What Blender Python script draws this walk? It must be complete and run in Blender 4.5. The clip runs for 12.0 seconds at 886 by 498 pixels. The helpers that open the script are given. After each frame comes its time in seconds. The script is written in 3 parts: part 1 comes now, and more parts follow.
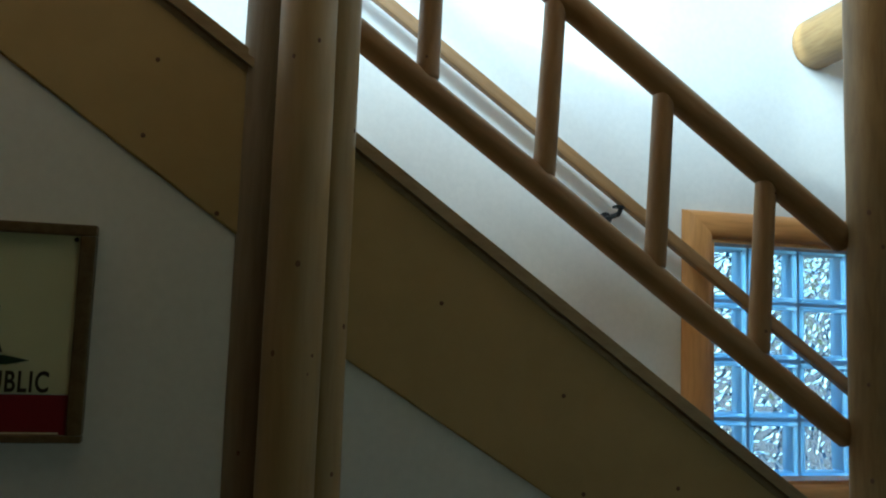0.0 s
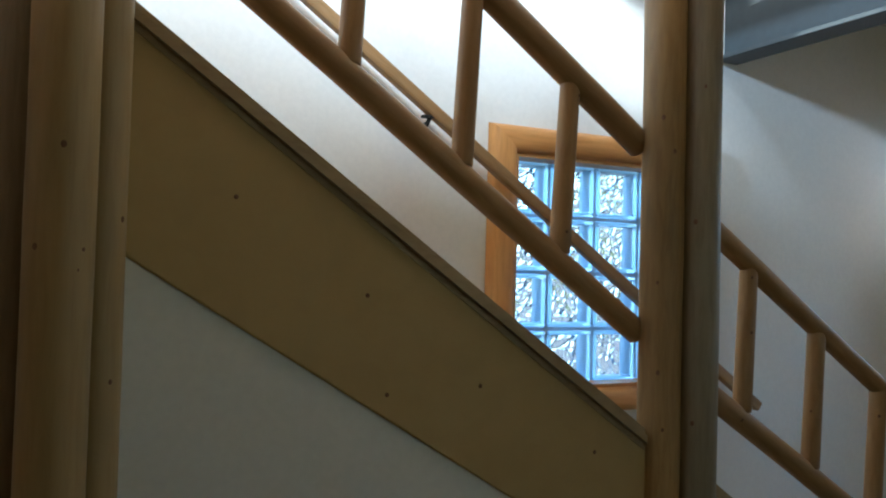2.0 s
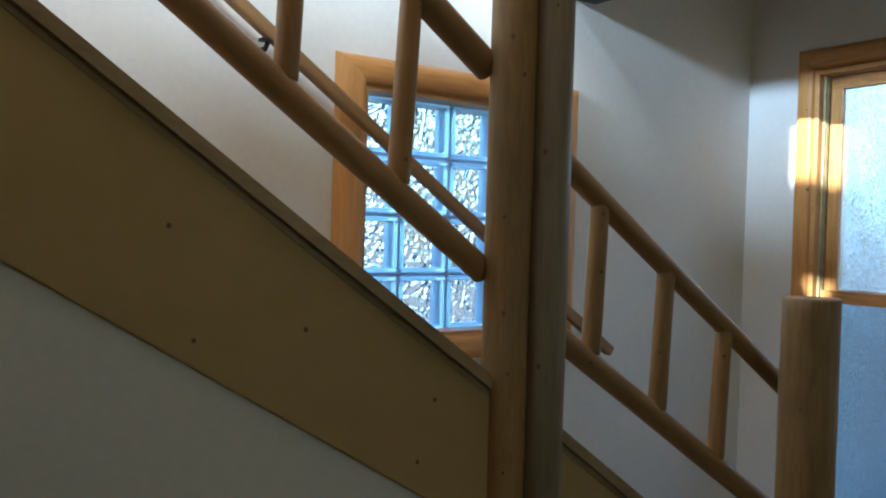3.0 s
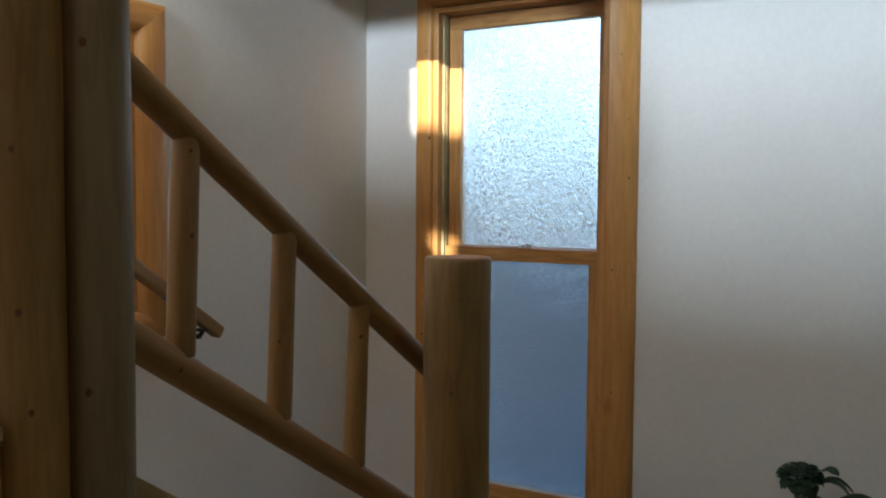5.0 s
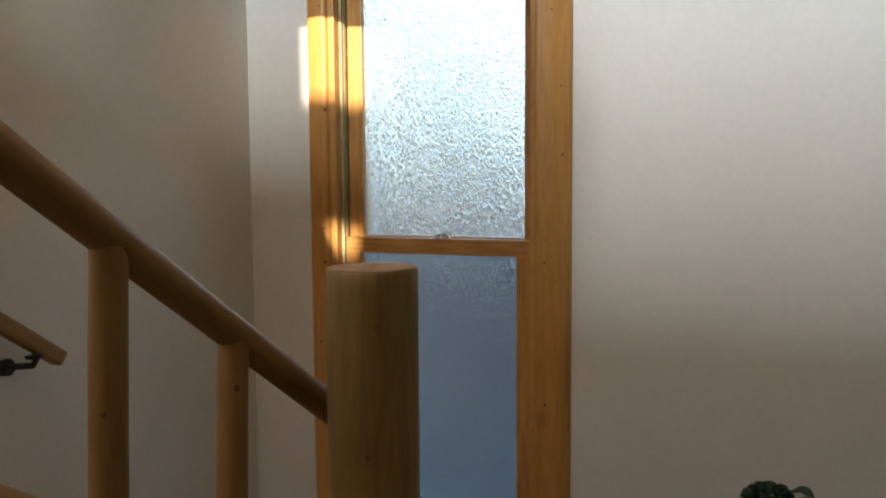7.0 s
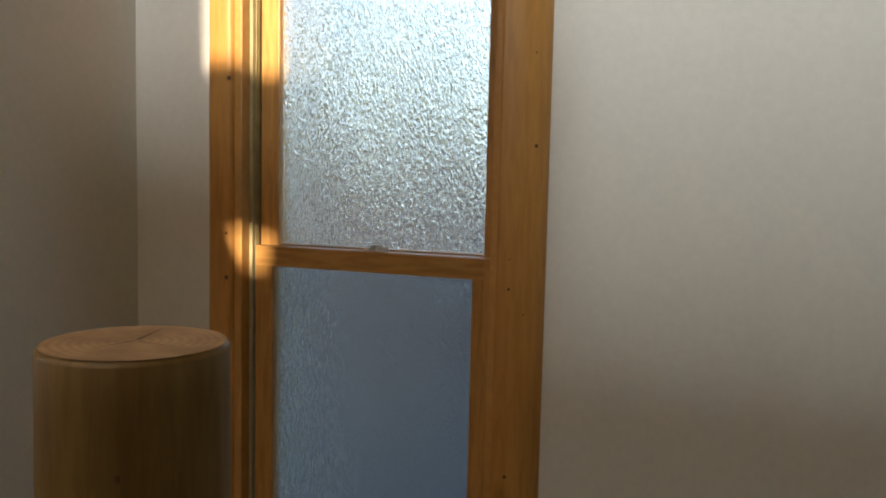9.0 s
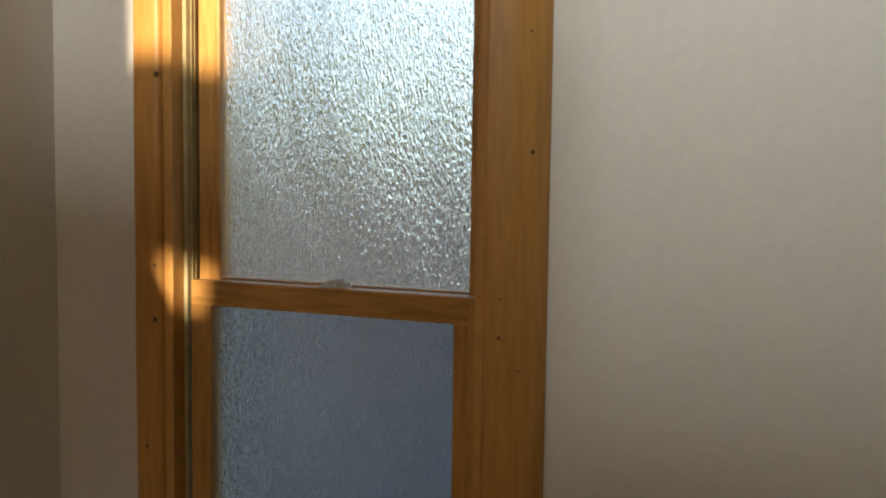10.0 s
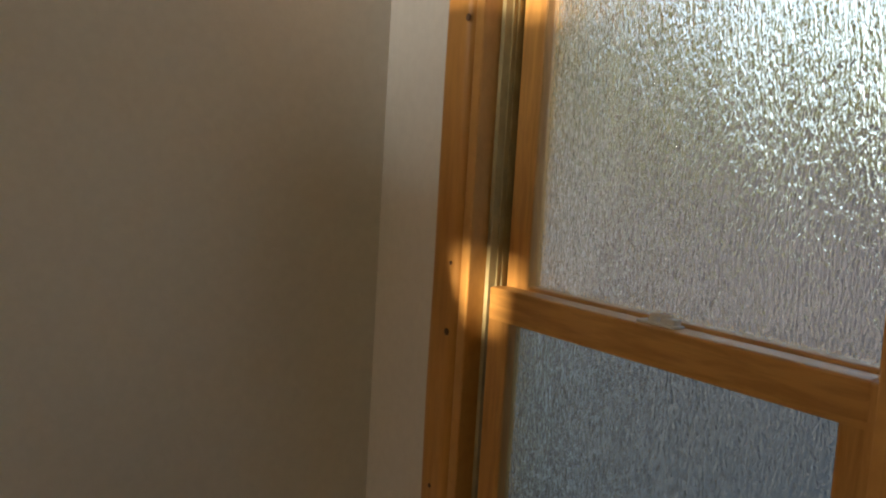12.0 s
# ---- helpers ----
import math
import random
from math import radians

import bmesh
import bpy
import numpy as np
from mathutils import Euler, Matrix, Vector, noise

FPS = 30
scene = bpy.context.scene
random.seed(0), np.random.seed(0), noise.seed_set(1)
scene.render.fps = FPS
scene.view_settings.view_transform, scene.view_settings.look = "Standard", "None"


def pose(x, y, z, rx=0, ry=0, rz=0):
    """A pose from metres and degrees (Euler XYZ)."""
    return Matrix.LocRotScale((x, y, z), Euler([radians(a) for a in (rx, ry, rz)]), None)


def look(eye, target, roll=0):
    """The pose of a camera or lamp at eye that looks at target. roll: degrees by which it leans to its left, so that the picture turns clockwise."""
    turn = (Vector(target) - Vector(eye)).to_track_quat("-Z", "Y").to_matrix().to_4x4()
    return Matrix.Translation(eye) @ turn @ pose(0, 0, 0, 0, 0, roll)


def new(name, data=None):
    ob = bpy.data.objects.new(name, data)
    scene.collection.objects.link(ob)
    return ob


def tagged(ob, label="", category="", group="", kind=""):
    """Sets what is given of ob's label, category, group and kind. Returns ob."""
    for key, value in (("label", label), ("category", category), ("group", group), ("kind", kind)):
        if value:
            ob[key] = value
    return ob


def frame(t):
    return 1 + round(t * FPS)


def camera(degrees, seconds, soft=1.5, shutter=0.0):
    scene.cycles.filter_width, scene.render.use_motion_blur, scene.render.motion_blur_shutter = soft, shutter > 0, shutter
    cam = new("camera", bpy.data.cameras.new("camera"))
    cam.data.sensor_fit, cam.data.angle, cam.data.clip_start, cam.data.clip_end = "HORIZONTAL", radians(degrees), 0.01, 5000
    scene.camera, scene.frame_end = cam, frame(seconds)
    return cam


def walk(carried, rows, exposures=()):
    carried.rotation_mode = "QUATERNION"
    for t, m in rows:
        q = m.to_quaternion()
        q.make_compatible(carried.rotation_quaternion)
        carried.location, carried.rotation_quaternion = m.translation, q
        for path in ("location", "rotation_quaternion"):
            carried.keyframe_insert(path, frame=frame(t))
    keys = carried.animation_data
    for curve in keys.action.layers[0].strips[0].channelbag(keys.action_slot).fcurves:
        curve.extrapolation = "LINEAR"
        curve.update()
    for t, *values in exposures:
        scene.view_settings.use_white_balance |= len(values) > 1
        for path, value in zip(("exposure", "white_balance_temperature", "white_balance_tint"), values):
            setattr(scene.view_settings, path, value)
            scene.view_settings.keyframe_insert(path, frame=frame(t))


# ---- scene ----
# ------------------------------------------------------------------ camera
cam = camera(55.9, 12.0, soft=2.0)
PATH = [
    (0, (-0.47, -2.572, 1.483), (-0.02, -0.634, 1.689), 2.0),
    (0.5, (-0.476, -2.57, 1.501), (-0.004, -0.642, 1.749), 1.9),
    (1, (-0.467, -2.531, 1.472), (0.026, -0.607, 1.706), 1.8),
    (1.5, (-0.45, -2.514, 1.447), (0.229, -0.639, 1.59), 1.6),
    (2, (-0.429, -2.497, 1.425), (0.453, -0.704, 1.481), 1.5),
    (2.5, (-0.378, -2.455, 1.396), (0.622, -0.723, 1.387), 1.4),
    (2.7, (-0.341, -2.433, 1.391), (0.713, -0.734, 1.366), 1.5),
    (4.3, (-0.025, -2.09, 1.36), (1.609, -0.92, 1.281), 0.7),
    (4.5, (0.016, -2.056, 1.361), (1.698, -0.977, 1.268), 0.4),
    (5, (0.146, -2.022, 1.36), (1.894, -1.057, 1.245), 0.4),
    (5.5, (0.282, -2.011, 1.355), (2.047, -1.079, 1.217), 0.3),
    (6, (0.38, -1.949, 1.351), (2.151, -1.033, 1.196), 0.1),
    (6.5, (0.459, -1.854, 1.375), (2.278, -1.038, 1.219), -0.7),
    (7, (0.551, -1.778, 1.376), (2.402, -1.039, 1.208), -0.4),
    (9, (1.17, -1.644, 1.373), (3.039, -0.953, 1.198), 1.3),
    (9.5, (1.406, -1.633, 1.386), (3.276, -0.945, 1.205), 1.4),
    (10, (1.595, -1.587, 1.371), (3.444, -0.837, 1.238), 0.8),
    (10.5, (1.767, -1.561, 1.395), (3.526, -0.622, 1.23), 1.0),
    (11, (1.916, -1.575, 1.398), (3.417, -0.264, 1.228), 3.8),
    (11.5, (2.036, -1.544, 1.382), (3.349, -0.044, 1.216), 3.7),
    (12, (2.177, -1.492, 1.369), (3.308, 0.146, 1.173), 3.4),
]
walk(cam, [(t, look(eye, target, roll)) for t, eye, target, roll in PATH], [(0.0, 2.4, 4700, -11), (1.0, 2.48, 4700, -10), (1.5, 2.82, 4850, -6), (2.0, 3.05, 5000, -1), (2.5, 3.0, 5050, 0), (4.5, 2.6, 5600, 4), (5.0, 2.52, 6050, 7), (5.5, 2.43, 6600, 8), (7.0, 2.43, 7150, 9), (9.0, 2.04, 7600, 10), (9.5, 1.98, 7800, 10), (10.5, 1.86, 8000, 11), (11.0, 1.75, 8200, 11), (11.5, 1.92, 8500, 12), (12.0, 2.1, 8400, 12)])

# ------------------------------------------------------------------ light
SUN_WAY = Vector((1.0, 0.15, -0.35)).normalized()
world = bpy.data.worlds.new("world")
scene.world = world
world.use_nodes = True
wn, wl = world.node_tree.nodes, world.node_tree.links
sky = wn.new("ShaderNodeTexSky")
sky.sky_type, sky.sun_disc = "NISHITA", False
sky.sun_elevation = math.asin(-SUN_WAY.z)
sky.sun_rotation = math.atan2(-SUN_WAY.x, -SUN_WAY.y)
wl.new(sky.outputs[0], wn["Background"].inputs[0])
wn["Background"].inputs[1].default_value = 0.15

sun = new("sun", bpy.data.lights.new("sun", "SUN"))
sun.data.energy, sun.data.angle, sun.data.color = 2.3, radians(0.5), (1.0, 0.89, 0.74)
sun.matrix_world = look((0, 0, 8), Vector((0, 0, 8)) + SUN_WAY)


def fill_light(name, eye, target, wide, high, watts, colour):
    """An added area lamp in place of light from an unseen opening."""
    ob = new(name, bpy.data.lights.new(name, "AREA"))
    ob.data.shape, ob.data.size, ob.data.size_y = "RECTANGLE", wide, high
    ob.data.energy, ob.data.color = watts, colour
    ob.matrix_world = look(eye, target)
    return ob


# Fill lamps added to brighten the stairs and walls; no such windows are seen.
fill_light("roof_fill_light", (-0.8, -0.92, 5.38), (-0.8, -0.82, 0), 1.5, 0.36, 6, (0.70, 0.87, 1.0))
# Hangs before a closed sheet, so no sky stands behind this lamp.
fill_light("end_fill_light", (-4.48, -1.29, 3.47), (3.0, -1.3, 1.75), 0.30, 0.50, 98, (0.78, 0.89, 1.0))
fill_light("upper_fill_light", (-1.2, -5.02, 4.2), (-0.4, 0, 2.4), 1.56, 1.36, 64, (0.96, 0.96, 0.93))
fill_light("room_fill_light", (1.6, -5.02, 1.75), (0.9, 0, 1.2), 0.42, 0.42, 1.05, (0.98, 0.92, 0.52))


# ------------------------------------------------------------------ materials
def material(name):
    m = bpy.data.materials.new(name)
    m.use_nodes = True
    return m, m.node_tree.nodes, m.node_tree.links, m.node_tree.nodes["Principled BSDF"]


def ramp(n, stops):
    r = n.new("ShaderNodeValToRGB")
    while len(r.color_ramp.elements) < len(stops):
        r.color_ramp.elements.new(0.5)
    for e, (p, c) in zip(r.color_ramp.elements, stops):
        e.position, e.color = p, (*c, 1)
    return r


def coords(n, l, scale, kind="Object"):
    tc, mp = n.new("ShaderNodeTexCoord"), n.new("ShaderNodeMapping")
    mp.inputs["Scale"].default_value = scale
    l.new(tc.outputs[kind], mp.inputs[0])
    return mp.outputs[0]


def noise_tex(n, l, vec, scale, detail=4.0, rough=0.55, distortion=0.0):
    t = n.new("ShaderNodeTexNoise")
    t.inputs["Scale"].default_value, t.inputs["Detail"].default_value = scale, detail
    t.inputs["Roughness"].default_value, t.inputs["Distortion"].default_value = rough, distortion
    l.new(vec, t.inputs["Vector"])
    return t.outputs["Fac"]


def mixed(n, l, kind, fac, a, b):
    x = n.new("ShaderNodeMix")
    x.data_type, x.blend_type = "RGBA", kind
    for socket, v in ((x.inputs[0], fac), (x.inputs[6], a), (x.inputs[7], b)):
        if isinstance(v, (int, float)):
            socket.default_value = v
        elif isinstance(v, tuple):
            socket.default_value = (*v, 1)
        else:
            l.new(v, socket)
    return x.outputs[2]


def bumped(n, l, p, height, strength, distance):
    b = n.new("ShaderNodeBump")
    b.inputs["Strength"].default_value, b.inputs["Distance"].default_value = strength, distance
    l.new(height, b.inputs["Height"])
    l.new(b.outputs[0], p.inputs["Normal"])


def plaster(name, light, dark, rough=0.75):
    m, n, l, p = material(name)
    v = coords(n, l, (1, 1, 1))
    blotch = ramp(n, [(0.3, dark), (0.7, light)])
    l.new(noise_tex(n, l, v, 1.3, 3), blotch.inputs[0])
    fine = ramp(n, [(0.35, (0.93, 0.93, 0.93)), (0.65, (1, 1, 1))])
    l.new(noise_tex(n, l, v, 60, 3), fine.inputs[0])
    l.new(mixed(n, l, "MULTIPLY", 0.6, blotch.outputs[0], fine.outputs[0]), p.inputs["Base Color"])
    p.inputs["Roughness"].default_value = rough
    bumped(n, l, p, noise_tex(n, l, v, 140, 3), 0.12, 0.002)
    return m


def pine(name, pale, deep, along=(9, 9, 0.9), rough=0.5, relief=0.25, knots=0.7, grey=0.0, contrast=0.55):
    """Peeled or planed pine with its grain along the local z axis."""
    m, n, l, p = material(name)
    v = coords(n, l, along)
    info = n.new("ShaderNodeObjectInfo")
    shift = n.new("ShaderNodeVectorMath")
    shift.operation = "MULTIPLY_ADD"
    shift.inputs[1].default_value = (1, 1, 1)
    spread = n.new("ShaderNodeMath")
    spread.operation = "MULTIPLY"
    spread.inputs[1].default_value = 37.0
    l.new(info.outputs["Random"], spread.inputs[0])
    l.new(v, shift.inputs[0])
    l.new(spread.outputs[0], shift.inputs[2])
    v = shift.outputs[0]
    broad = ramp(n, [(0.3, deep), (0.68, pale)])
    l.new(noise_tex(n, l, v, 0.7, 3, 0.5, 0.4), broad.inputs[0])
    grain = noise_tex(n, l, v, 7.0, 6, 0.6, 0.3)
    lines = ramp(n, [(0.38, (0.55, 0.47, 0.38)), (0.58, (1, 1, 1))])
    l.new(grain, lines.inputs[0])
    col = mixed(n, l, "MULTIPLY", contrast, broad.outputs[0], lines.outputs[0])
    # knots: sparse dark spots
    spots = n.new("ShaderNodeTexVoronoi")
    spots.inputs["Scale"].default_value = 5.0
    kv = n.new("ShaderNodeVectorMath")
    kv.operation = "MULTIPLY_ADD"
    kv.inputs[1].default_value = tuple((1.0 if a > 5 else 0.55) / a for a in along)
    l.new(v, kv.inputs[0])
    l.new(spread.outputs[0], kv.inputs[2])
    l.new(kv.outputs[0], spots.inputs["Vector"])
    dot = ramp(n, [(0.03, (0.16, 0.08, 0.035)), (0.06, (0.55, 0.42, 0.3)), (0.12, (1, 1, 1))])
    l.new(spots.outputs["Distance"], dot.inputs[0])
    col = mixed(n, l, "MULTIPLY", knots, col, dot.outputs[0])
    if grey:
        weather = ramp(n, [(0.45, (0.36, 0.34, 0.27)), (0.65, (1, 1, 1))])
        l.new(noise_tex(n, l, v, 0.33, 3), weather.inputs[0])
        col = mixed(n, l, "MULTIPLY", grey, col, weather.outputs[0])
    l.new(col, p.inputs["Base Color"])
    p.inputs["Roughness"].default_value = rough
    p.inputs["Specular IOR Level"].default_value = 0.35
    bumped(n, l, p, grain, relief, 0.003)
    return m


def plain(name, colour, rough=0.5, metal=0.0, vary=0.15, scale=30.0):
    m, n, l, p = material(name)
    v = coords(n, l, (1, 1, 1))
    lo, hi = tuple(c * (1 - vary) for c in colour), tuple(min(1, c * (1 + vary)) for c in colour)
    r = ramp(n, [(0.3, lo), (0.7, hi)])
    f = noise_tex(n, l, v, scale, 4)
    l.new(f, r.inputs[0])
    l.new(r.outputs[0], p.inputs["Base Color"])
    p.inputs["Roughness"].default_value, p.inputs["Metallic"].default_value = rough, metal
    bumped(n, l, p, f, 0.15, 0.001)
    return m


def ribbed_glass(name, tint, rough, wave, strength, detail=4.0, stretch=(1, 1, 1), dust=0.0, deep=0.01, peak=0.0):
    m, n, l, p = material(name)
    v = coords(n, l, stretch)
    p.inputs["Base Color"].default_value = (*tint, 1)
    p.inputs["Transmission Weight"].default_value = 1.0
    p.inputs["Roughness"].default_value, p.inputs["IOR"].default_value = rough, 1.45
    h = noise_tex(n, l, v, wave, detail, 0.6, 0.6)
    if peak:
        # steeper ridges between calm patches, as in rain glass
        sharp = n.new("ShaderNodeMath")
        sharp.operation = "POWER"
        sharp.inputs[1].default_value = peak
        l.new(h, sharp.inputs[0])
        h = sharp.outputs[0]
    bumped(n, l, p, h, strength, deep)
    if dust:
        film, mix = n.new("ShaderNodeBsdfDiffuse"), n.new("ShaderNodeMixShader")
        film.inputs[0].default_value = (0.8, 0.8, 0.8, 1)
        mix.inputs[0].default_value = dust
        l.new(p.outputs[0], mix.inputs[1])
        l.new(film.outputs[0], mix.inputs[2])
        l.new(mix.outputs[0], n["Material Output"].inputs["Surface"])
    return m


WALL = plaster("wall_paint", (0.78, 0.76, 0.72), (0.72, 0.70, 0.66))
CEIL = pine("ceiling_boards", (0.36, 0.23, 0.12), (0.26, 0.16, 0.08), (0.8, 9, 9))
LOGWALL = pine("log_wall", (0.34, 0.22, 0.11), (0.24, 0.15, 0.07), (0.8, 9, 9))
FLOOR = pine("floor_wood", (0.14, 0.08, 0.04), (0.09, 0.05, 0.025), (0.8, 9, 9))
TREAD = pine("tread_wood", (0.50, 0.37, 0.22), (0.40, 0.28, 0.15), (9, 0.9, 9))
LOG = pine("peeled_log", (0.45, 0.28, 0.105), (0.25, 0.155, 0.058), (12, 12, 1.5), relief=0.35, knots=0.45, grey=0.4, contrast=0.42)
LOG_AGED = pine("aged_log", (0.47, 0.315, 0.13), (0.25, 0.20, 0.115), (9, 9, 0.9), relief=0.25, knots=0.35, grey=0.55, contrast=0.25)
LOG_GREY = pine("weathered_log", (0.36, 0.29, 0.18), (0.26, 0.205, 0.125), (13, 13, 1.3), relief=0.3, grey=0.45, contrast=0.35)
RAIL = pine("rail_log", (0.36, 0.212, 0.085), (0.25, 0.142, 0.055), (11, 11, 1.8), relief=0.15, contrast=0.3)
STRINGER = pine("stringer_board", (0.46, 0.325, 0.13), (0.42, 0.29, 0.11), (2.0, 2.0, 2.0), 0.6, 0.03, 0.0, contrast=0.1)
CAP = pine("cap_board", (0.38, 0.28, 0.15), (0.30, 0.215, 0.11), (2, 9, 9), 0.55, 0.1, 0.0, contrast=0.3)
TRIM = pine("window_pine", (0.66, 0.345, 0.11), (0.53, 0.25, 0.07), (11, 11, 1.1), 0.42, 0.08, 0.35, contrast=0.32)
TRIM_X = pine("window_pine_level", (0.66, 0.345, 0.11), (0.53, 0.25, 0.07), (1.1, 11, 11), 0.42, 0.08, 0.35, contrast=0.32)
TRIM_Y = pine("window_pine_head", (0.66, 0.345, 0.11), (0.53, 0.25, 0.07), (11, 1.1, 11), 0.42, 0.08, 0.35, contrast=0.32)
SASH = pine("sash_pine", (0.62, 0.33, 0.11), (0.52, 0.26, 0.08), (12, 6, 6), 0.4, 0.04, 0.0, contrast=0.2)
SASH_FLAT = pine("rail_pine", (0.62, 0.33, 0.11), (0.52, 0.26, 0.08), (12, 1.2, 12), 0.4, 0.06, 0.0)
SASH_TALL = pine("stile_pine", (0.62, 0.33, 0.11), (0.52, 0.26, 0.08), (12, 12, 1.2), 0.4, 0.06, 0.0)
TRACK = plain("track_grey", (0.40, 0.34, 0.19), 0.5)
STEEL = plain("steel_paint", (0.016, 0.02, 0.021), 0.5, 0.0)
IRON = plain("black_iron", (0.012, 0.012, 0.012), 0.55, 0.0)
KNOT = plain("knot", (0.13, 0.062, 0.028), 0.7)
CAULK = plain("caulk", (0.6, 0.6, 0.58), 0.6)
SIGN_WHITE = plain("sign_white", (0.56, 0.55, 0.33), 0.35, 0, 0.05, 6)
SIGN_RED = plain("sign_red", (0.17, 0.008, 0.014), 0.35, 0, 0.08, 6)
SIGN_INK = plain("sign_ink", (0.02, 0.016, 0.012), 0.5)
SIGN_GREEN = plain("sign_green", (0.02, 0.04, 0.02), 0.5)
SIGN_FRAME = pine("sign_frame", (0.16, 0.11, 0.05), (0.10, 0.07, 0.03), (9, 9, 9), 0.4, 0.1, 0)
LEAF = plain("leaf_green", (0.06, 0.125, 0.075), 0.45, 0, 0.4, 25)
POT = plain("pot_clay", (0.05, 0.05, 0.04), 0.6)
PANE_UP = ribbed_glass("textured_glass", (0.85, 0.90, 0.96), 0.0, 1.0, 0.9, 1.6, (60, 285, 80), dust=0.045, peak=2.4)
CLEAR = ribbed_glass("smooth_glass", (0.97, 0.99, 0.99), 0.0, 2.0, 0.0, 1)
PANE_LOW = ribbed_glass("frosted_glass", (0.50, 0.74, 1.0), 0.02, 1.0, 0.95, 1.6, (60, 285, 80), peak=3.0)
BLOCK_CLEAR = ribbed_glass("block_clear_glass", (0.97, 0.99, 1.0), 0.0, 6.0, 0.05, 1)
BLOCK = ribbed_glass("block_wavy_glass", (0.96, 0.99, 1.0), 0.0, 31.0, 1.0, 1.0, (1, 1, 0.75), deep=0.03)
BLOCK_SIDE = ribbed_glass("block_side_glass", (0.50, 0.75, 1.0), 0.35, 14.0, 0.3, 2)


def screen_cloth(name):
    """Fine insect screen: dark threads that let part of the light pass."""
    m, n, l, p = material(name)
    p.inputs["Base Color"].default_value = (0.05, 0.07, 0.11, 1)
    p.inputs["Roughness"].default_value = 0.7
    clear, mix = n.new("ShaderNodeBsdfTransparent"), n.new("ShaderNodeMixShader")
    mix.inputs[0].default_value = 0.22
    l.new(clear.outputs[0], mix.inputs[1])
    l.new(p.outputs[0], mix.inputs[2])
    l.new(mix.outputs[0], n["Material Output"].inputs["Surface"])
    return m


SCREEN = screen_cloth("insect_screen")


def sawn_end(name):
    """Growth rings round the local z axis."""
    m, n, l, p = material(name)
    v = coords(n, l, (1, 1, 0.2))
    rings = n.new("ShaderNodeTexWave")
    rings.wave_type, rings.rings_direction = "RINGS", "Z"
    rings.inputs["Scale"].default_value, rings.inputs["Distortion"].default_value = 48, 4.0
    rings.inputs["Detail Scale"].default_value = 0.6
    l.new(v, rings.inputs["Vector"])
    r = ramp(n, [(0.2, (0.40, 0.25, 0.13)), (0.8, (0.47, 0.30, 0.155))])
    l.new(rings.outputs["Fac"], r.inputs[0])
    stain = ramp(n, [(0.4, (0.6, 0.52, 0.44)), (0.6, (1, 1, 1))])
    l.new(noise_tex(n, l, v, 22, 4), stain.inputs[0])
    l.new(mixed(n, l, "MULTIPLY", 0.7, r.outputs[0], stain.outputs[0]), p.inputs["Base Color"])
    p.inputs["Roughness"].default_value = 0.7
    return m


SAWN = sawn_end("sawn_log_end")


def frosted(name, colour):
    """Milky joint that lets light seep through."""
    m, n, l, p = material(name)
    p.inputs["Base Color"].default_value = (*colour, 1)
    p.inputs["Roughness"].default_value = 0.5
    seep, mix = n.new("ShaderNodeBsdfTranslucent"), n.new("ShaderNodeMixShader")
    seep.inputs[0].default_value = (*colour, 1)
    mix.inputs[0].default_value = 0.7
    l.new(p.outputs[0], mix.inputs[1])
    l.new(seep.outputs[0], mix.inputs[2])
    l.new(mix.outputs[0], n["Material Output"].inputs["Surface"])
    return m


GROUT = frosted("block_joint", (0.78, 0.88, 0.98))
GROUND = plain("gravel", (0.13, 0.125, 0.115), 0.9, 0, 0.4, 3)
FOLIAGE = plain("foliage", (0.085, 0.105, 0.045), 0.6, 0, 0.5, 4)
BARK = plain("bark", (0.10, 0.07, 0.05), 0.9, 0, 0.4, 12)


# ------------------------------------------------------------------ mesh helpers
def mesh_of(name, bm, mat, smooth=False):
    me = bpy.data.meshes.new(name)
    bmesh.ops.recalc_face_normals(bm, faces=bm.faces)
    bm.to_mesh(me)
    bm.free()
    for m in mat if isinstance(mat, (list, tuple)) else [mat]:
        me.materials.append(m)
    if smooth:
        for f in me.polygons:
            f.use_smooth = True
    return me


def thing(name, bm, mat, m=None, smooth=False, label="", category="", group="", kind=""):
    ob = new(name, mesh_of(name, bm, mat, smooth))
    if m is not None:
        ob.matrix_world = m
    return tagged(ob, label, category, group, kind)


def holder(name, place=(0, 0, 0), **tags):
    ob = new(name)
    ob.location = place
    ob.empty_display_size = 0.05
    return tagged(ob, **tags)


def part(name, bm, mat, parent, label="", m=None, smooth=False):
    """One mesh object under a thing or a part; m is its pose in its parent, without m its vertices lie in the world."""
    ob = new(name, mesh_of(name, bm, mat, smooth))
    bpy.context.view_layer.update()
    ob.parent = parent
    if m is None:
        ob.matrix_parent_inverse = parent.matrix_world.inverted()
    else:
        ob.matrix_basis = m
    return tagged(ob, label)


def box_into(bm, x0, x1, y0, y1, z0, z1):
    made = bmesh.ops.create_cube(bm, size=1.0)["verts"]
    for v in made:
        v.co = Vector((x0 + (v.co.x + 0.5) * (x1 - x0), y0 + (v.co.y + 0.5) * (y1 - y0), z0 + (v.co.z + 0.5) * (z1 - z0)))
    return made


def boxes(*rows, bevel=0.0):
    bm = bmesh.new()
    for r in rows:
        box_into(bm, *r)
    if bevel:
        bmesh.ops.bevel(bm, geom=list(bm.edges), offset=bevel, segments=2, affect="EDGES", profile=0.6)
    return bm


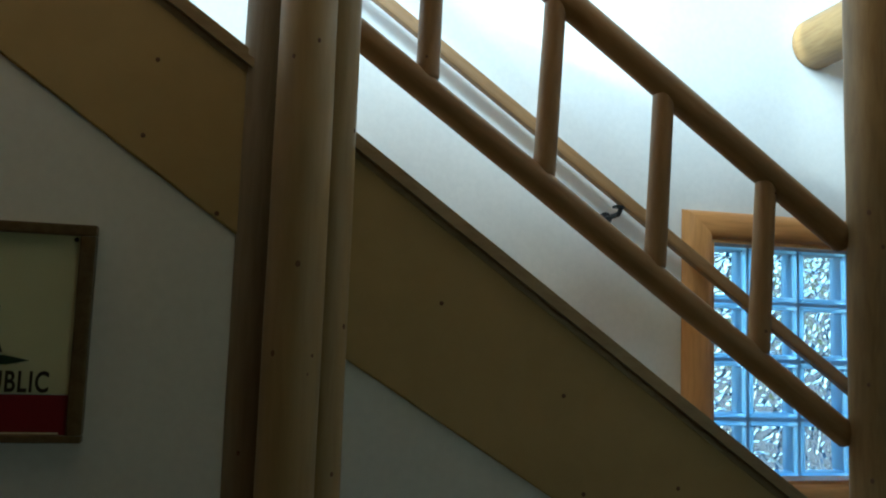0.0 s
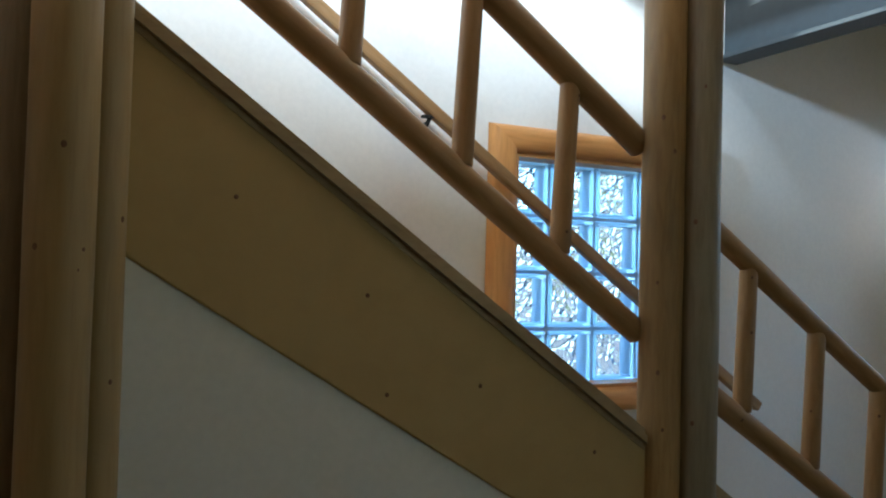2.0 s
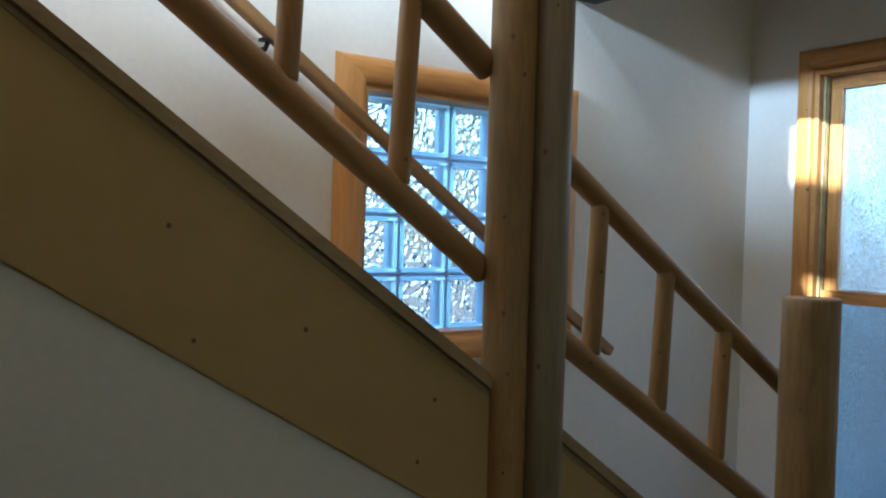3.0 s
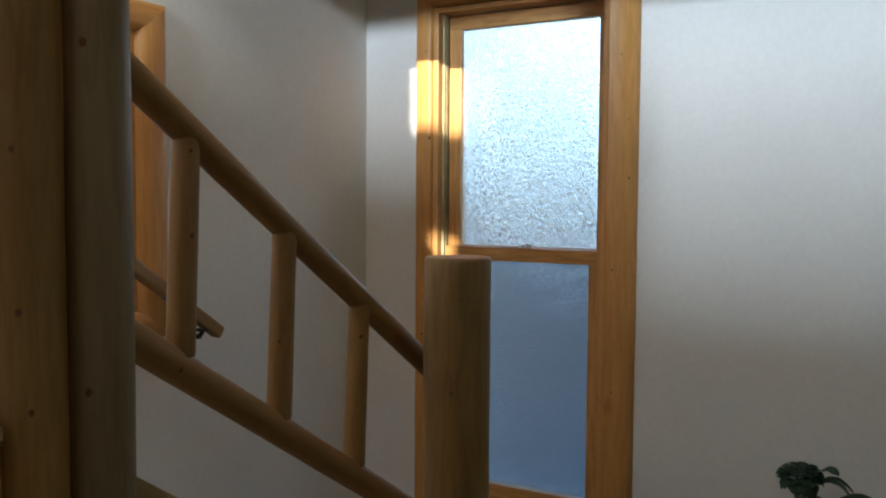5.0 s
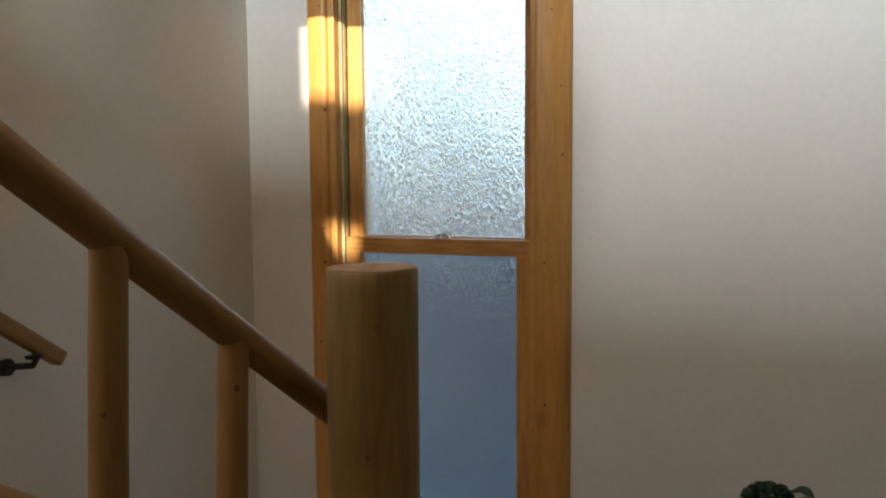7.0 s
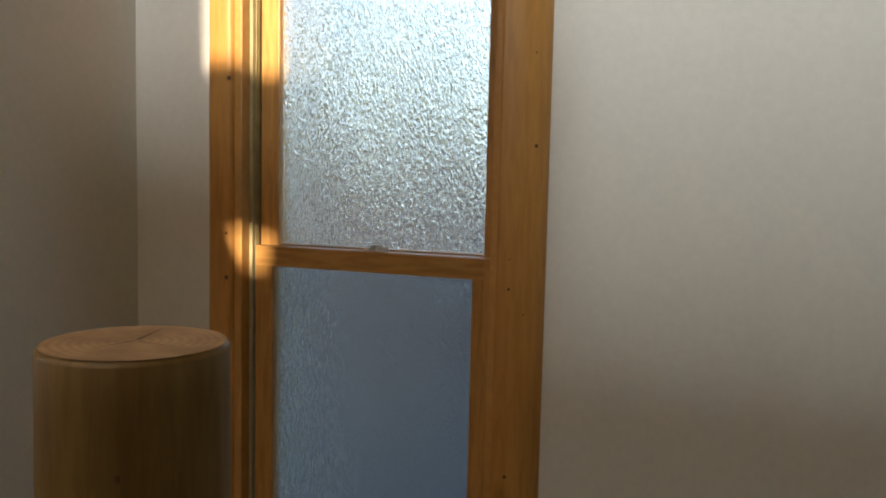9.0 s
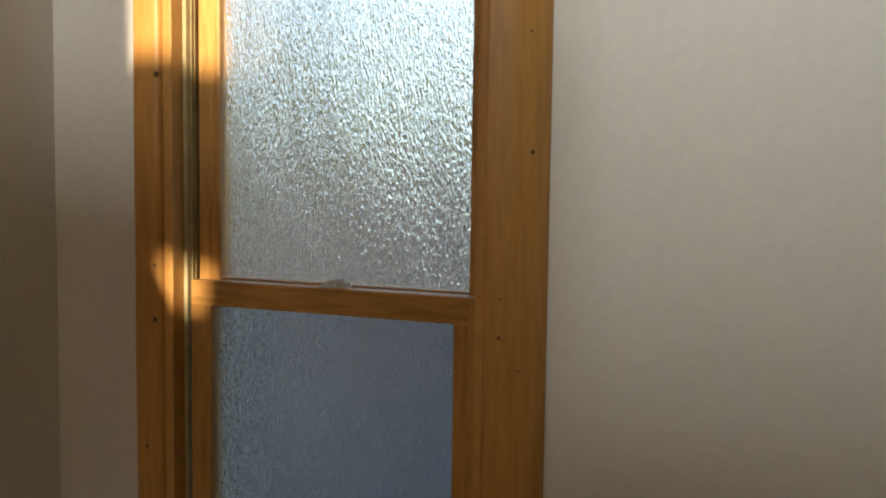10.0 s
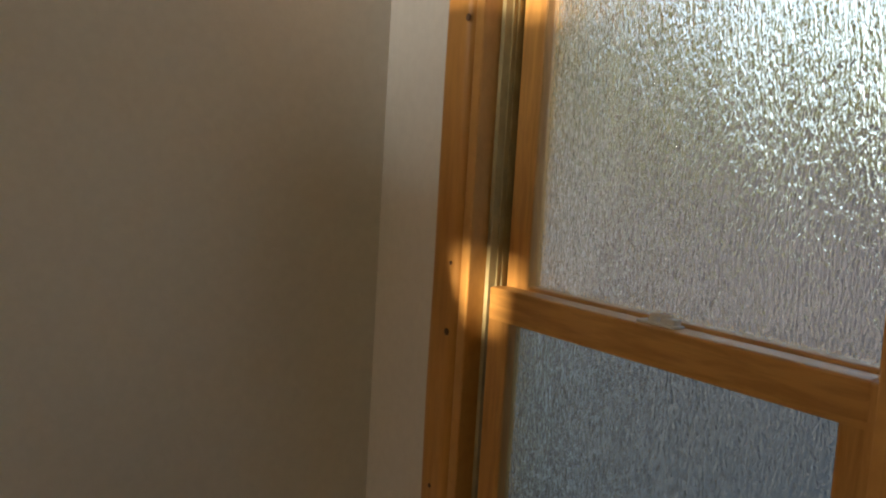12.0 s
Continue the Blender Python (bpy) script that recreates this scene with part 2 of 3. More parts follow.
def slab_xz(points, y0, y1, bevel=0.0):
    """A board whose face in the xz plane is the polygon given, from y0 to y1."""
    bm = bmesh.new()
    f = bm.faces.new([bm.verts.new((x, y0, z)) for x, z in points])
    made = bmesh.ops.extrude_face_region(bm, geom=[f])["geom"]
    for v in made:
        if isinstance(v, bmesh.types.BMVert):
            v.co.y = y1
    if bevel:
        bmesh.ops.bevel(bm, geom=list(bm.edges), offset=bevel, segments=2, affect="EDGES")
    return bm


def log_mesh(length, r0, r1, seed=0, sides=28, lump=0.035, bow=0.0, half=False, dome=0.12, step=0.06):
    """A peeled log along +z from 0 to length, tapering from r0 to r1, with slight swellings and eased ends. half: flat on its +y side."""
    bm = bmesh.new()
    rings = max(4, int(length / step))
    rows = []
    stations = [0.0, 0.004] + [length * (i + 0.5) / rings for i in range(rings)] + [length - 0.004, length]
    for i, z in enumerate(stations):
        f = z / length
        r = r0 + (r1 - r0) * f
        if i in (0, len(stations) - 1):
            r *= 1 - dome
        row = []
        for s in range(sides):
            a = 2 * math.pi * s / sides
            k = 1 + lump * noise.noise((math.cos(a) * 0.9 + seed * 3.1, math.sin(a) * 0.9, z * 3.0 + seed)) \
                + 0.4 * lump * noise.noise((math.cos(a) * 2.5, math.sin(a) * 2.5 + seed, z * 9.0))
            x, y = r * k * math.cos(a), r * k * math.sin(a)
            if half and y > 0.0:
                y *= 0.02
            row.append(bm.verts.new((x + bow * math.sin(math.pi * f), y, z)))
        rows.append(row)
    for a, b in zip(rows, rows[1:]):
        for s in range(sides):
            bm.faces.new((a[s], a[(s + 1) % sides], b[(s + 1) % sides], b[s]))
    bm.faces.new(rows[0][::-1])
    bm.faces.new(rows[-1])
    return bm


def along(a, b, spin=0.0):
    """The pose of something that runs along its z axis from a to b."""
    a, b = Vector(a), Vector(b)
    q = (b - a).to_track_quat("Z", "Y")
    return Matrix.Translation(a) @ q.to_matrix().to_4x4() @ Matrix.Rotation(spin, 4, "Z")


def knot_mesh(r=0.005):
    bm = bmesh.new()
    bmesh.ops.create_uvsphere(bm, u_segments=10, v_segments=6, radius=r)
    for v in bm.verts:
        v.co.y *= 0.35
    return bm


# ------------------------------------------------------------------ the house
WX, WY = 2.993, -0.09   # inner faces of the window wall and of the stair wall
L, F, TOP = -4.5, -5.0, 5.4
GB = (1.017, 1.817, 1.034, 1.834)      # glass block opening
WIN = (-1.118, -0.425, 0.17, 2.092)     # tall window opening: y, y, z, z
SLAB = (2.55, 2.78)
SY = -1.12            # outer face of the stringer

thing("wall_stair", boxes((L - 0.2, GB[0], WY, 0.14, 0, TOP), (GB[1], WX + 0.2, WY, 0.14, 0, TOP), (GB[0], GB[1], WY, 0.14, 0, GB[2]),
      (GB[0], GB[1], WY, 0.14, GB[3], TOP)), WALL, label="white painted plaster wall beside the stairs", category="wall", kind="structure")
thing("wall_window", boxes((WX, WX + 0.2, F, WIN[0], 0, TOP), (WX, WX + 0.2, WIN[1], WY, 0, TOP), (WX, WX + 0.2, WIN[0], WIN[1], 0, WIN[2]),
      (WX, WX + 0.2, WIN[0], WIN[1], WIN[3], TOP)), WALL, label="white painted plaster wall with a tall window", category="wall", kind="structure")
# upper gaps of the unseen end wall, cut so the sun's patches land
WALL_GAPS = [(-1.45, -0.20, 3.2, 4.1), (-0.91, -0.20, 4.14, 5.2), (-1.03, -0.978, 4.14, 5.2), (-1.80, -1.20, 4.68, 5.2), (-1.80, -1.442, 4.25, 4.60), (-1.652, -1.54, 3.748, 3.905)]
bm = bmesh.new()
ys = sorted({F, WY, *(p[0] for p in WALL_GAPS), *(p[1] for p in WALL_GAPS)})
zs = sorted({0.0, TOP, *(p[2] for p in WALL_GAPS), *(p[3] for p in WALL_GAPS)})
for y0, y1 in zip(ys, ys[1:]):
    for z0, z1 in zip(zs, zs[1:]):
        if not any(p[0] <= y0 and y1 <= p[1] and p[2] <= z0 and z1 <= p[3] for p in WALL_GAPS):
            box_into(bm, L - 0.2, L, y0, y1, z0, z1)
thing("wall_end", bm, LOGWALL, label="unseen brown log end wall with high gaps cut to place the sun patches", category="wall", kind="structure")
# Added sheet, out of view, that blocks the sun behind the end lamp.
thing("sun_blocker", boxes((L - 0.19, L - 0.186, -1.449, -0.201, 3.21, 4.1)), WALL, label="unseen white sheet added to keep the sun out of the end lamp's opening", category="blind")
# Out of view; both openings are made up to hold fill lamps.
thing("wall_room", boxes((L - 0.2, 1.375, F - 0.2, F, 0, 3.5), (1.375, 1.825, F - 0.2, F, 0, 1.525), (1.375, 1.825, F - 0.2, F, 1.975, 3.5), (1.825, WX + 0.2, F - 0.2, F, 0, 3.5),
      (L - 0.2, -2.0, F - 0.2, F, 3.5, TOP), (-0.4, WX + 0.2, F - 0.2, F, 3.5, TOP), (-2.0, -0.4, F - 0.2, F, 4.9, TOP)), LOGWALL,
      label="brown log wall of the room", category="wall", kind="structure")
thing("floor", boxes((L - 0.2, WX + 0.2, F - 0.2, 0.14, -0.15, 0)), FLOOR, label="brown wooden plank floor", category="floor", kind="structure")
thing("ceiling", boxes((L, WX, F, -1.8, *SLAB), (1.98, WX, -1.8, WY, *SLAB), (L, -2.0, -1.8, WY, *SLAB)), CEIL,
      label="brown board ceiling under the upper floor", category="ceiling", kind="structure")
# Out of view; the hole is made up for the added roof lamp.
thing("roof", boxes((L - 0.2, -1.6, F - 0.2, 0.14, TOP, TOP + 0.2), (0.0, WX + 0.2, F - 0.2, 0.14, TOP, TOP + 0.2), (-1.6, 0.0, F - 0.2, -1.12, TOP, TOP + 0.2), (-1.6, 0.0, -0.72, 0.14, TOP, TOP + 0.2)), CEIL, label="brown board roof lining", category="roof", kind="structure")

# ------------------------------------------------------------------ stairs
stairs = holder("staircase", (0.7, -0.6, 0), label="enclosed wooden staircase with a broad stained stringer", category="staircase")
treads = []
RUN, RISE, N = 0.265, 0.19, 15
for i in range(N):
    x = 1.90 - RUN * i
    z = RISE * (i + 1)
    part("tread", boxes((x - RUN - 0.02, x + 0.025, SY + 0.045, WY, z - 0.035, z), bevel=0.006), TREAD, stairs, "pale pine tread")
    part("riser", boxes((x - 0.015, x, SY + 0.045, WY, z - RISE, z - 0.036)), STRINGER, stairs)
upper = [(-0.33, 1.456), (-0.33, 1.857), (0.735, 1.104), (0.735, 0.795)]
lower = [(0.89, 0.71), (0.89, 1.004), (1.72, 0.405), (1.72, 0.12)]
left = [(-1.86, 2.603), (-1.86, 2.912), (-0.46, 1.944), (-0.46, 1.617)]
for pts, name in ((upper, "stringer"), (lower, "stringer"), (left, "stringer")):
    part(name, slab_xz(pts, SY, SY + 0.04, 0.003), STRINGER, stairs, "broad smooth brown stringer board")
    (x0, z0), (x1, z1) = pts[1], pts[2]
    bm = slab_xz([(x0, z0 - 0.044), (x0, z0 + 0.002), (x1, z1 + 0.002), (x1, z1 - 0.044)], SY - 0.014, SY + 0.046, 0.012)
    part("cap_moulding", bm, CAP, stairs, "rounded dark cap moulding")
for x, z in ((-0.132, 1.54), (0.103, 1.381), (0.334, 1.214), (0.145, 1.205), (0.60, 1.072), (-0.64, 1.931), (-0.655, 1.799), (-0.528, 1.675), (0.565, 0.96)):
    part("knot", knot_mesh(0.0042), KNOT, stairs, "small dark plugged screw hole", Matrix.Translation((x - 0.7, SY + 0.6 - 0.0, z)))

under = holder("wall_under_stairs", (0, -1.0, 0), label="white plaster wall panels under the stairs", category="wall", kind="structure")
part("panel", slab_xz([(-0.33, 0), (-0.33, 1.47), (0.735, 0.81), (0.735, 0)], SY + 0.007, SY + 0.09), WALL, under)
part("panel", slab_xz([(0.86, 0), (0.86, 0.76), (1.70, 0.16), (1.70, 0)], SY + 0.007, SY + 0.09), WALL, under)
part("panel", slab_xz([(L, 0), (L, 2.62), (-1.88, 2.62), (-0.46, 1.63), (-0.46, 0)], SY + 0.007, SY + 0.09), WALL, under)

# ------------------------------------------------------------------ posts
def log_thing(name, a, b, r0, r1, mat, seed, label, category, group="", **kw):
    ln = (Vector(b) - Vector(a)).length
    return thing(name, log_mesh(ln, r0, r1, seed, **kw), mat, along(a, b), True, label, category, group)


G = "log posts of the staircase"
log_thing("log_post", (-0.395, -1.193, 0), (-0.395, -1.193, 2.54), 0.0485, 0.047, LOG_AGED, 1, "tall peeled pine log post, weathered grey on one side", "post", G)
log_thing("log_post", (-0.448, -1.097, 0), (-0.450, -1.097, 2.54), 0.05, 0.049, LOG_GREY, 2, "greyish weathered log post against the wall", "post", G)
log_thing("log_post", (-0.336, -1.137, 0), (-0.336, -1.137, 2.54), 0.036, 0.036, LOG_AGED, 3, "slim peeled log post beside the stringer", "post", G)
log_thing("log_post", (0.773, -1.108, 0), (0.773, -1.108, 2.54), 0.046, 0.045, LOG, 4, "peeled golden log post with drying cracks", "post", G)
log_thing("log_post", (0.850, -1.134, 0), (0.850, -1.134, 2.54), 0.046, 0.0455, LOG_GREY, 5, "thick grey-brown log post beside a golden one", "post", G)

newel = holder("newel_post", (1.665, -1.219, 0), label="short thick peeled log newel post with a sawn top", category="post")
part("log", log_mesh(1.244, 0.071, 0.069, 9, 36, 0.03, dome=0.03), LOG, newel, m=Matrix.Identity(4), smooth=True)



def knots_on(ob, axis, radius, spots, lean=0.0):
    """Small dark knots on a standing log: (angle in degrees, from -y towards +x; height; size)."""
    for a, z, r in spots:
        w = radians(a)
        m = Matrix.Translation((axis[0] + math.sin(w) * radius + lean * z, axis[1] - math.cos(w) * radius, z)) @ Matrix.Rotation(w, 4, "Z")
        bpy.context.view_layer.update()
        part("knot", knot_mesh(r * 0.78), KNOT, ob, "", ob.matrix_world.inverted() @ m @ Matrix.Diagonal((1, 1, 1.3, 1)))


posts = [o for o in scene.collection.objects if o.name.startswith("log_post")]
knots_on(posts[0], (-0.395, -1.193), 0.0472, ((0, 1.588, 0.0055), (39, 1.444, 0.005), (-41, 1.446, 0.005), (20, 1.955, 0.004), (-30, 1.925, 0.004), (35, 1.69, 0.004), (30, 1.415, 0.004)))
knots_on(posts[1], (-0.449, -1.097), 0.049, ((-25, 1.28, 0.004), (10, 1.88, 0.004)))
knots_on(posts[2], (-0.336, -1.137), 0.0355, ((50, 1.492, 0.005), (60, 1.83, 0.004), (30, 1.25, 0.004)))
knots_on(posts[3], (0.773, -1.108), 0.045, ((-45, 1.229, 0.005), (-30, 1.112, 0.005), (-42, 1.76, 0.0055), (-34, 0.92, 0.004), (-10, 1.69, 0.005), (-50, 1.415, 0.004)))
knots_on(posts[4], (0.850, -1.134), 0.0453, ((-50, 1.545, 0.006), (-50, 1.125, 0.0055), (-30, 1.83, 0.004)))
knots_on(newel, (1.665, -1.219), 0.069, ((-72, 0.975, 0.0045), (-60, 1.165, 0.003), (-95, 0.80, 0.004)))

bm = bmesh.new()
bmesh.ops.create_circle(bm, cap_ends=True, segments=48, radius=0.066)
part("sawn_top", bm, SAWN, newel, "sawn end grain", Matrix.Translation((0, 0, 1.2452)))
bm = bmesh.new()
for a, b, c, w in ((0.3, 0.004, 0.05, 0.0016), (2.9, 0.0, 0.035, 0.0013), (4.6, 0.002, 0.04, 0.001)):
    d, e = Vector((math.cos(a), math.sin(a), 0)), Vector((-math.sin(a), math.cos(a), 0))
    bm.faces.new([bm.verts.new(q) for q in (d * b + e * w, d * b - e * w, d * c - e * w * 0.2, d * c + e * w * 0.2)])
part("crack", bm, KNOT, newel, "dark drying crack", Matrix.Translation((0, 0, 1.2457)))
# ------------------------------------------------------------------ railings
RY = -1.07


def knot_at(ob, spot, r, lean, size):
    """A knot on the room side of a rail or baluster, turned by lean degrees from -y towards -x."""
    bpy.context.view_layer.update()
    w = radians(lean)
    m = Matrix.Translation(spot) @ Matrix.Rotation(-w, 4, "Z") @ Matrix.Translation((0, -r, 0))
    part("knot", knot_mesh(size), KNOT, ob, "", ob.matrix_world.inverted() @ m)


def railing(label, top, bottom, feet, r_top, r_bot, r_bal, seed, ya=RY, yb=RY, knots=(), rail_knots=()):
    (xa, za), (xb, zb) = top
    (xc, zc), (xd, zd) = bottom
    ob = holder("log_railing", (xc, ya, 0), label=label, category="railing", group="log railings of the stairs")
    inv = Matrix.Translation((-xc, -ya, 0))
    for nm, a, b, r, s in (("top_rail", (xa, ya, za), (xb, yb, zb), r_top, seed), ("bottom_rail", (xc, ya, zc), (xd, yb, zd), r_bot, seed + 1)):
        ln = (Vector(b) - Vector(a)).length
        log = part(nm, log_mesh(ln, r, r * 0.97, s, 24, 0.05), RAIL, ob, m=inv @ along(a, b), smooth=True)
        for x, lean, size in rail_knots if nm == "bottom_rail" else ():
            knot_at(log, Vector(a).lerp(Vector(b), (x - a[0]) / (b[0] - a[0])), r * 0.98, lean, size)
    for i, (x0, x1) in enumerate(feet):
        z0 = zc + (zd - zc) * (x0 - xc) / (xd - xc) + 0.021
        z1 = za + (zb - za) * (x1 - xa) / (xb - xa) - 0.008
        y = ya + (yb - ya) * (x0 - xc) / (xd - xc)
        ln = math.hypot(x1 - x0, z1 - z0)
        b = part("baluster", log_mesh(ln, r_bal, r_bal * 0.95, seed + 5 + i, 20, 0.05, dome=0.04), RAIL, ob, m=inv @ along((x0, y, z0), (x1, y, z1)), smooth=True)
        for k, f, lean, size in knots:
            if k == i:
                knot_at(b, (x0 + (x1 - x0) * f, y, z0 + (z1 - z0) * f), r_bal * 0.97, lean, size)


railing("peeled log stair railing between two tall posts", ((-0.31, 2.444), (0.745, 1.7075)), ((-0.31, 2.044), (0.745, 1.3045)),
        ((-0.163, -0.158), (0.073, 0.09), (0.308, 0.325), (0.538, 0.557)), 0.030, 0.0275, 0.0225, 20, knots=((3, 0.12, 0, 0.0035), (3, 0.9, -30, 0.003), (0, 0.1, 20, 0.003)))
railing("peeled log stair railing ending at the short newel", ((0.86, 1.607), (1.76, 0.985)), ((0.86, 1.229), (1.72, 0.657)),
        ((1.052, 1.068), (1.267, 1.283), (1.478, 1.496)), 0.0245, 0.0265, 0.0225, 40, -1.06, -1.10,
        ((0, 0.55, 10, 0.004), (0, 0.93, 25, 0.003), (1, 0.42, 60, 0.003), (2, 0.8, 40, 0.004)), ((1.04, 30, 0.006), (1.2, 25, 0.005), (1.42, 35, 0.004)))

# wall handrail with its iron brackets
HA, HB = Vector((-1.9, -0.178, 3.716)), Vector((2.056, -0.178, 0.948))
hand = holder("handrail", (0, WY, 1.5), label="slim wooden wall handrail on black iron brackets", category="handrail")
hinv = Matrix.Translation((0, -WY, -1.5))
ln = (HB - HA).length
bm = boxes((-0.019, 0.019, -0.0195, 0.0195, 0, ln), bevel=0.009)
part("rail", bm, RAIL, hand, m=hinv @ along(HA, HB))
for x in (-0.65, 0.655, 1.99):
    zr = HA.z + (HB.z - HA.z) * (x - HA.x) / (HB.x - HA.x) - 0.028
    bm = bmesh.new()
    for a, b, r in (((x, -0.178, zr), (x - 0.006, -0.17, zr - 0.02), 0.007), ((x - 0.006, -0.17, zr - 0.02), (x - 0.02, -0.105, zr - 0.026), 0.008),
                    ((x - 0.02, -0.108, zr - 0.026), (x - 0.022, WY, zr - 0.028), 0.021)):
        d = Vector(b) - Vector(a)
        made = bmesh.ops.create_cone(bm, cap_ends=True, segments=14, radius1=r, radius2=r, depth=d.length)["verts"]
        bmesh.ops.transform(bm, matrix=along(a, b) @ Matrix.Translation((0, 0, d.length / 2)), verts=made)
    box_into(bm, x - 0.025, x + 0.025, -0.19, -0.166, zr - 0.002, zr + 0.006)
    part("bracket", bm, IRON, hand, "black iron bracket", m=hinv.copy(), smooth=False)

def casing_side(a0, a1, b0, b1, widths, side, depth, flat, put, seed, tilted=False):
    """One mitred side of a casing round the opening a0..a1, b0..b1; widths: left, right, bottom, top; put turns (a, b, height) into the world; tilted: full at the opening, rounded off outwards."""
    wl_, wr_, wb_, wt_ = widths
    rows = []
    for k in range(17):
        u = k / 16
        v = u if tilted else abs(2 * u - 1)
        h = depth * max(0.0, 1 - v ** flat) ** 0.5 if 0 < k < 16 else 0.0
        if side in "lr":
            a = a0 - u * wl_ if side == "l" else a1 + u * wr_
            ends = (a, b0 - u * wb_), (a, b1 + u * wt_)
        else:
            b = b0 - u * wb_ if side == "b" else b1 + u * wt_
            ends = (a0 - u * wl_, b), (a1 + u * wr_, b)
        row = []
        for i in range(25):
            f = i / 24
            a, b = (ends[0][j] + (ends[1][j] - ends[0][j]) * f for j in (0, 1))
            lump = 1 + 0.06 * noise.noise((a * 4 + seed, b * 4, u * 2))
            row.append((a, b, h * lump))
        rows.append(row)
    bm = bmesh.new()
    top = [[bm.verts.new(put(*q)) for q in row] for row in rows]
    for r, q in zip(top, top[1:]):
        for i in range(24):
            bm.faces.new((r[i], r[i + 1], q[i + 1], q[i]))
    base = [[bm.verts.new(put(q[0], q[1], -0.0015)) for q in (row[0], row[-1])] for row in (rows[0], rows[-1])]
    bm.faces.new((base[0][0], base[0][1], base[1][1], base[1][0]))
    return bm


# ------------------------------------------------------------------ glass block window
gbw = holder("window_1", ((GB[0] + GB[1]) / 2, 0, GB[2]), label="square window of sixteen wavy glass blocks in a log frame", category="window", kind="structure")
ginv = Matrix.Translation((-(GB[0] + GB[1]) / 2, 0, -GB[2]))
bm = bmesh.new()
for i in range(5):
    c = GB[0] + 0.2 * i
    box_into(bm, max(GB[0], c - 0.006), min(GB[1], c + 0.006), 0.006, 0.074, GB[2], GB[3])
for i in range(5):
    c = GB[2] + 0.2 * i
    for j in range(4):
        box_into(bm, GB[0] + 0.2 * j + 0.006, GB[0] + 0.2 * j + 0.194, 0.006, 0.074, max(GB[2], c - 0.006), min(GB[3], c + 0.006))
part("joints", bm, GROUT, gbw, "pale blue joints", m=ginv.copy())


def block_mesh():
    """A hollow block: a clear front plate and a wavy back plate."""
    bm = bmesh.new()
    box_into(bm, -0.0785, 0.0785, 0.004, 0.012, -0.0785, 0.0785)
    for v in box_into(bm, -0.0785, 0.0785, 0.068, 0.076, -0.0785, 0.0785):
        for f in v.link_faces:
            f.material_index = 1
    return bm


def rim_mesh():
    bm = bmesh.new()
    o, i = 0.0935, 0.078
    for a, b, c, d in ((-o, o, -o, -i), (-o, o, i, o), (-o, -i, -i, i), (i, o, -i, i)):
        box_into(bm, a, b, 0.0, 0.08, c, d)
    bmesh.ops.bevel(bm, geom=list(bm.edges), offset=0.004, segments=1, affect="EDGES")
    return bm


first_face, first_rim = mesh_of("block_face", block_mesh(), [BLOCK_CLEAR, BLOCK]), mesh_of("block_rim", rim_mesh(), BLOCK_SIDE)
for i in range(4):
    for j in range(4):
        spot = Matrix.Translation((GB[0] + 0.1 + 0.2 * i, 0, GB[2] + 0.1 + 0.2 * j))
        turn = Matrix.Rotation(math.pi / 2 * ((i * 3 + j * 5) % 4), 4, "Y")
        rim = new("glass_block", first_rim)
        face = new("block_face", first_face)
        bpy.context.view_layer.update()
        rim.parent = gbw
        rim.matrix_parent_inverse = gbw.matrix_world.inverted()
        rim.matrix_basis = spot
        face.parent = rim
        face.matrix_basis = turn
        rim.visible_shadow = face.visible_shadow = False
# mitred half-log casing
for k, side in enumerate("lrbt"):
    part("casing", casing_side(GB[0], GB[1], GB[2], GB[3], (0.106, 0.106, 0.085, 0.092), side, 0.036, 3.0, lambda a, b, h: Vector((a, WY - 0.002 - h, b)), 60 + k),
         TRIM if side in "lr" else TRIM_X, gbw, "rounded pine casing with mitred corners", smooth=True)
part("jamb_lining", boxes((GB[0] - 0.001, GB[0] + 0.012, WY - 0.004, 0.003, GB[2], GB[3]), (GB[1] - 0.012, GB[1] + 0.001, WY - 0.004, 0.003, GB[2], GB[3]),
     (GB[0] + 0.012, GB[1] - 0.012, WY - 0.004, 0.003, GB[3] - 0.012, GB[3] + 0.001), (GB[0] + 0.012, GB[1] - 0.012, WY - 0.004, 0.003, GB[2] - 0.001, GB[2] + 0.012)), SASH, gbw, m=ginv.copy())

# ------------------------------------------------------------------ tall sash window
win = holder("window_2", (WX, -0.77, WIN[2]), label="tall pine sash window with textured privacy glass", category="window", kind="structure")
winv = Matrix.Translation((-WX, 0.77, -WIN[2]))


def wpart(name, bm, mat, label="", smooth=False):
    return part(name, bm, mat, win, label, winv.copy(), smooth)


y0, y1, z0, z1 = WIN
for k, (side, depth, flat) in enumerate((("r", 0.049, 7.0), ("l", 0.058, 1.9), ("t", 0.052, 2.8))):
    part("casing", casing_side(-1.112, -0.430, 0.17, 2.092, (0.104, 0.085, 0.0, 0.096), side, depth, flat, lambda a, b, h: Vector((WX - 0.002 - h, a, b)), 70 + k, side == "l"),
         TRIM if side in "lr" else TRIM_Y, win, "rounded pine casing with knots", smooth=True)
wpart("sill", boxes((WX - 0.07, WX + 0.15, -1.11, -0.435, 0.13, 0.168), bevel=0.008), TRIM)
wpart("apron", boxes((WX - 0.03, WX - 0.002, -1.10, -0.44, 0.05, 0.128), bevel=0.005), TRIM)
wpart("jamb", boxes((WX - 0.045, WX + 0.1, y1 - 0.024, y1 - 0.002, z0, z1 - 0.02), bevel=0.003), SASH)
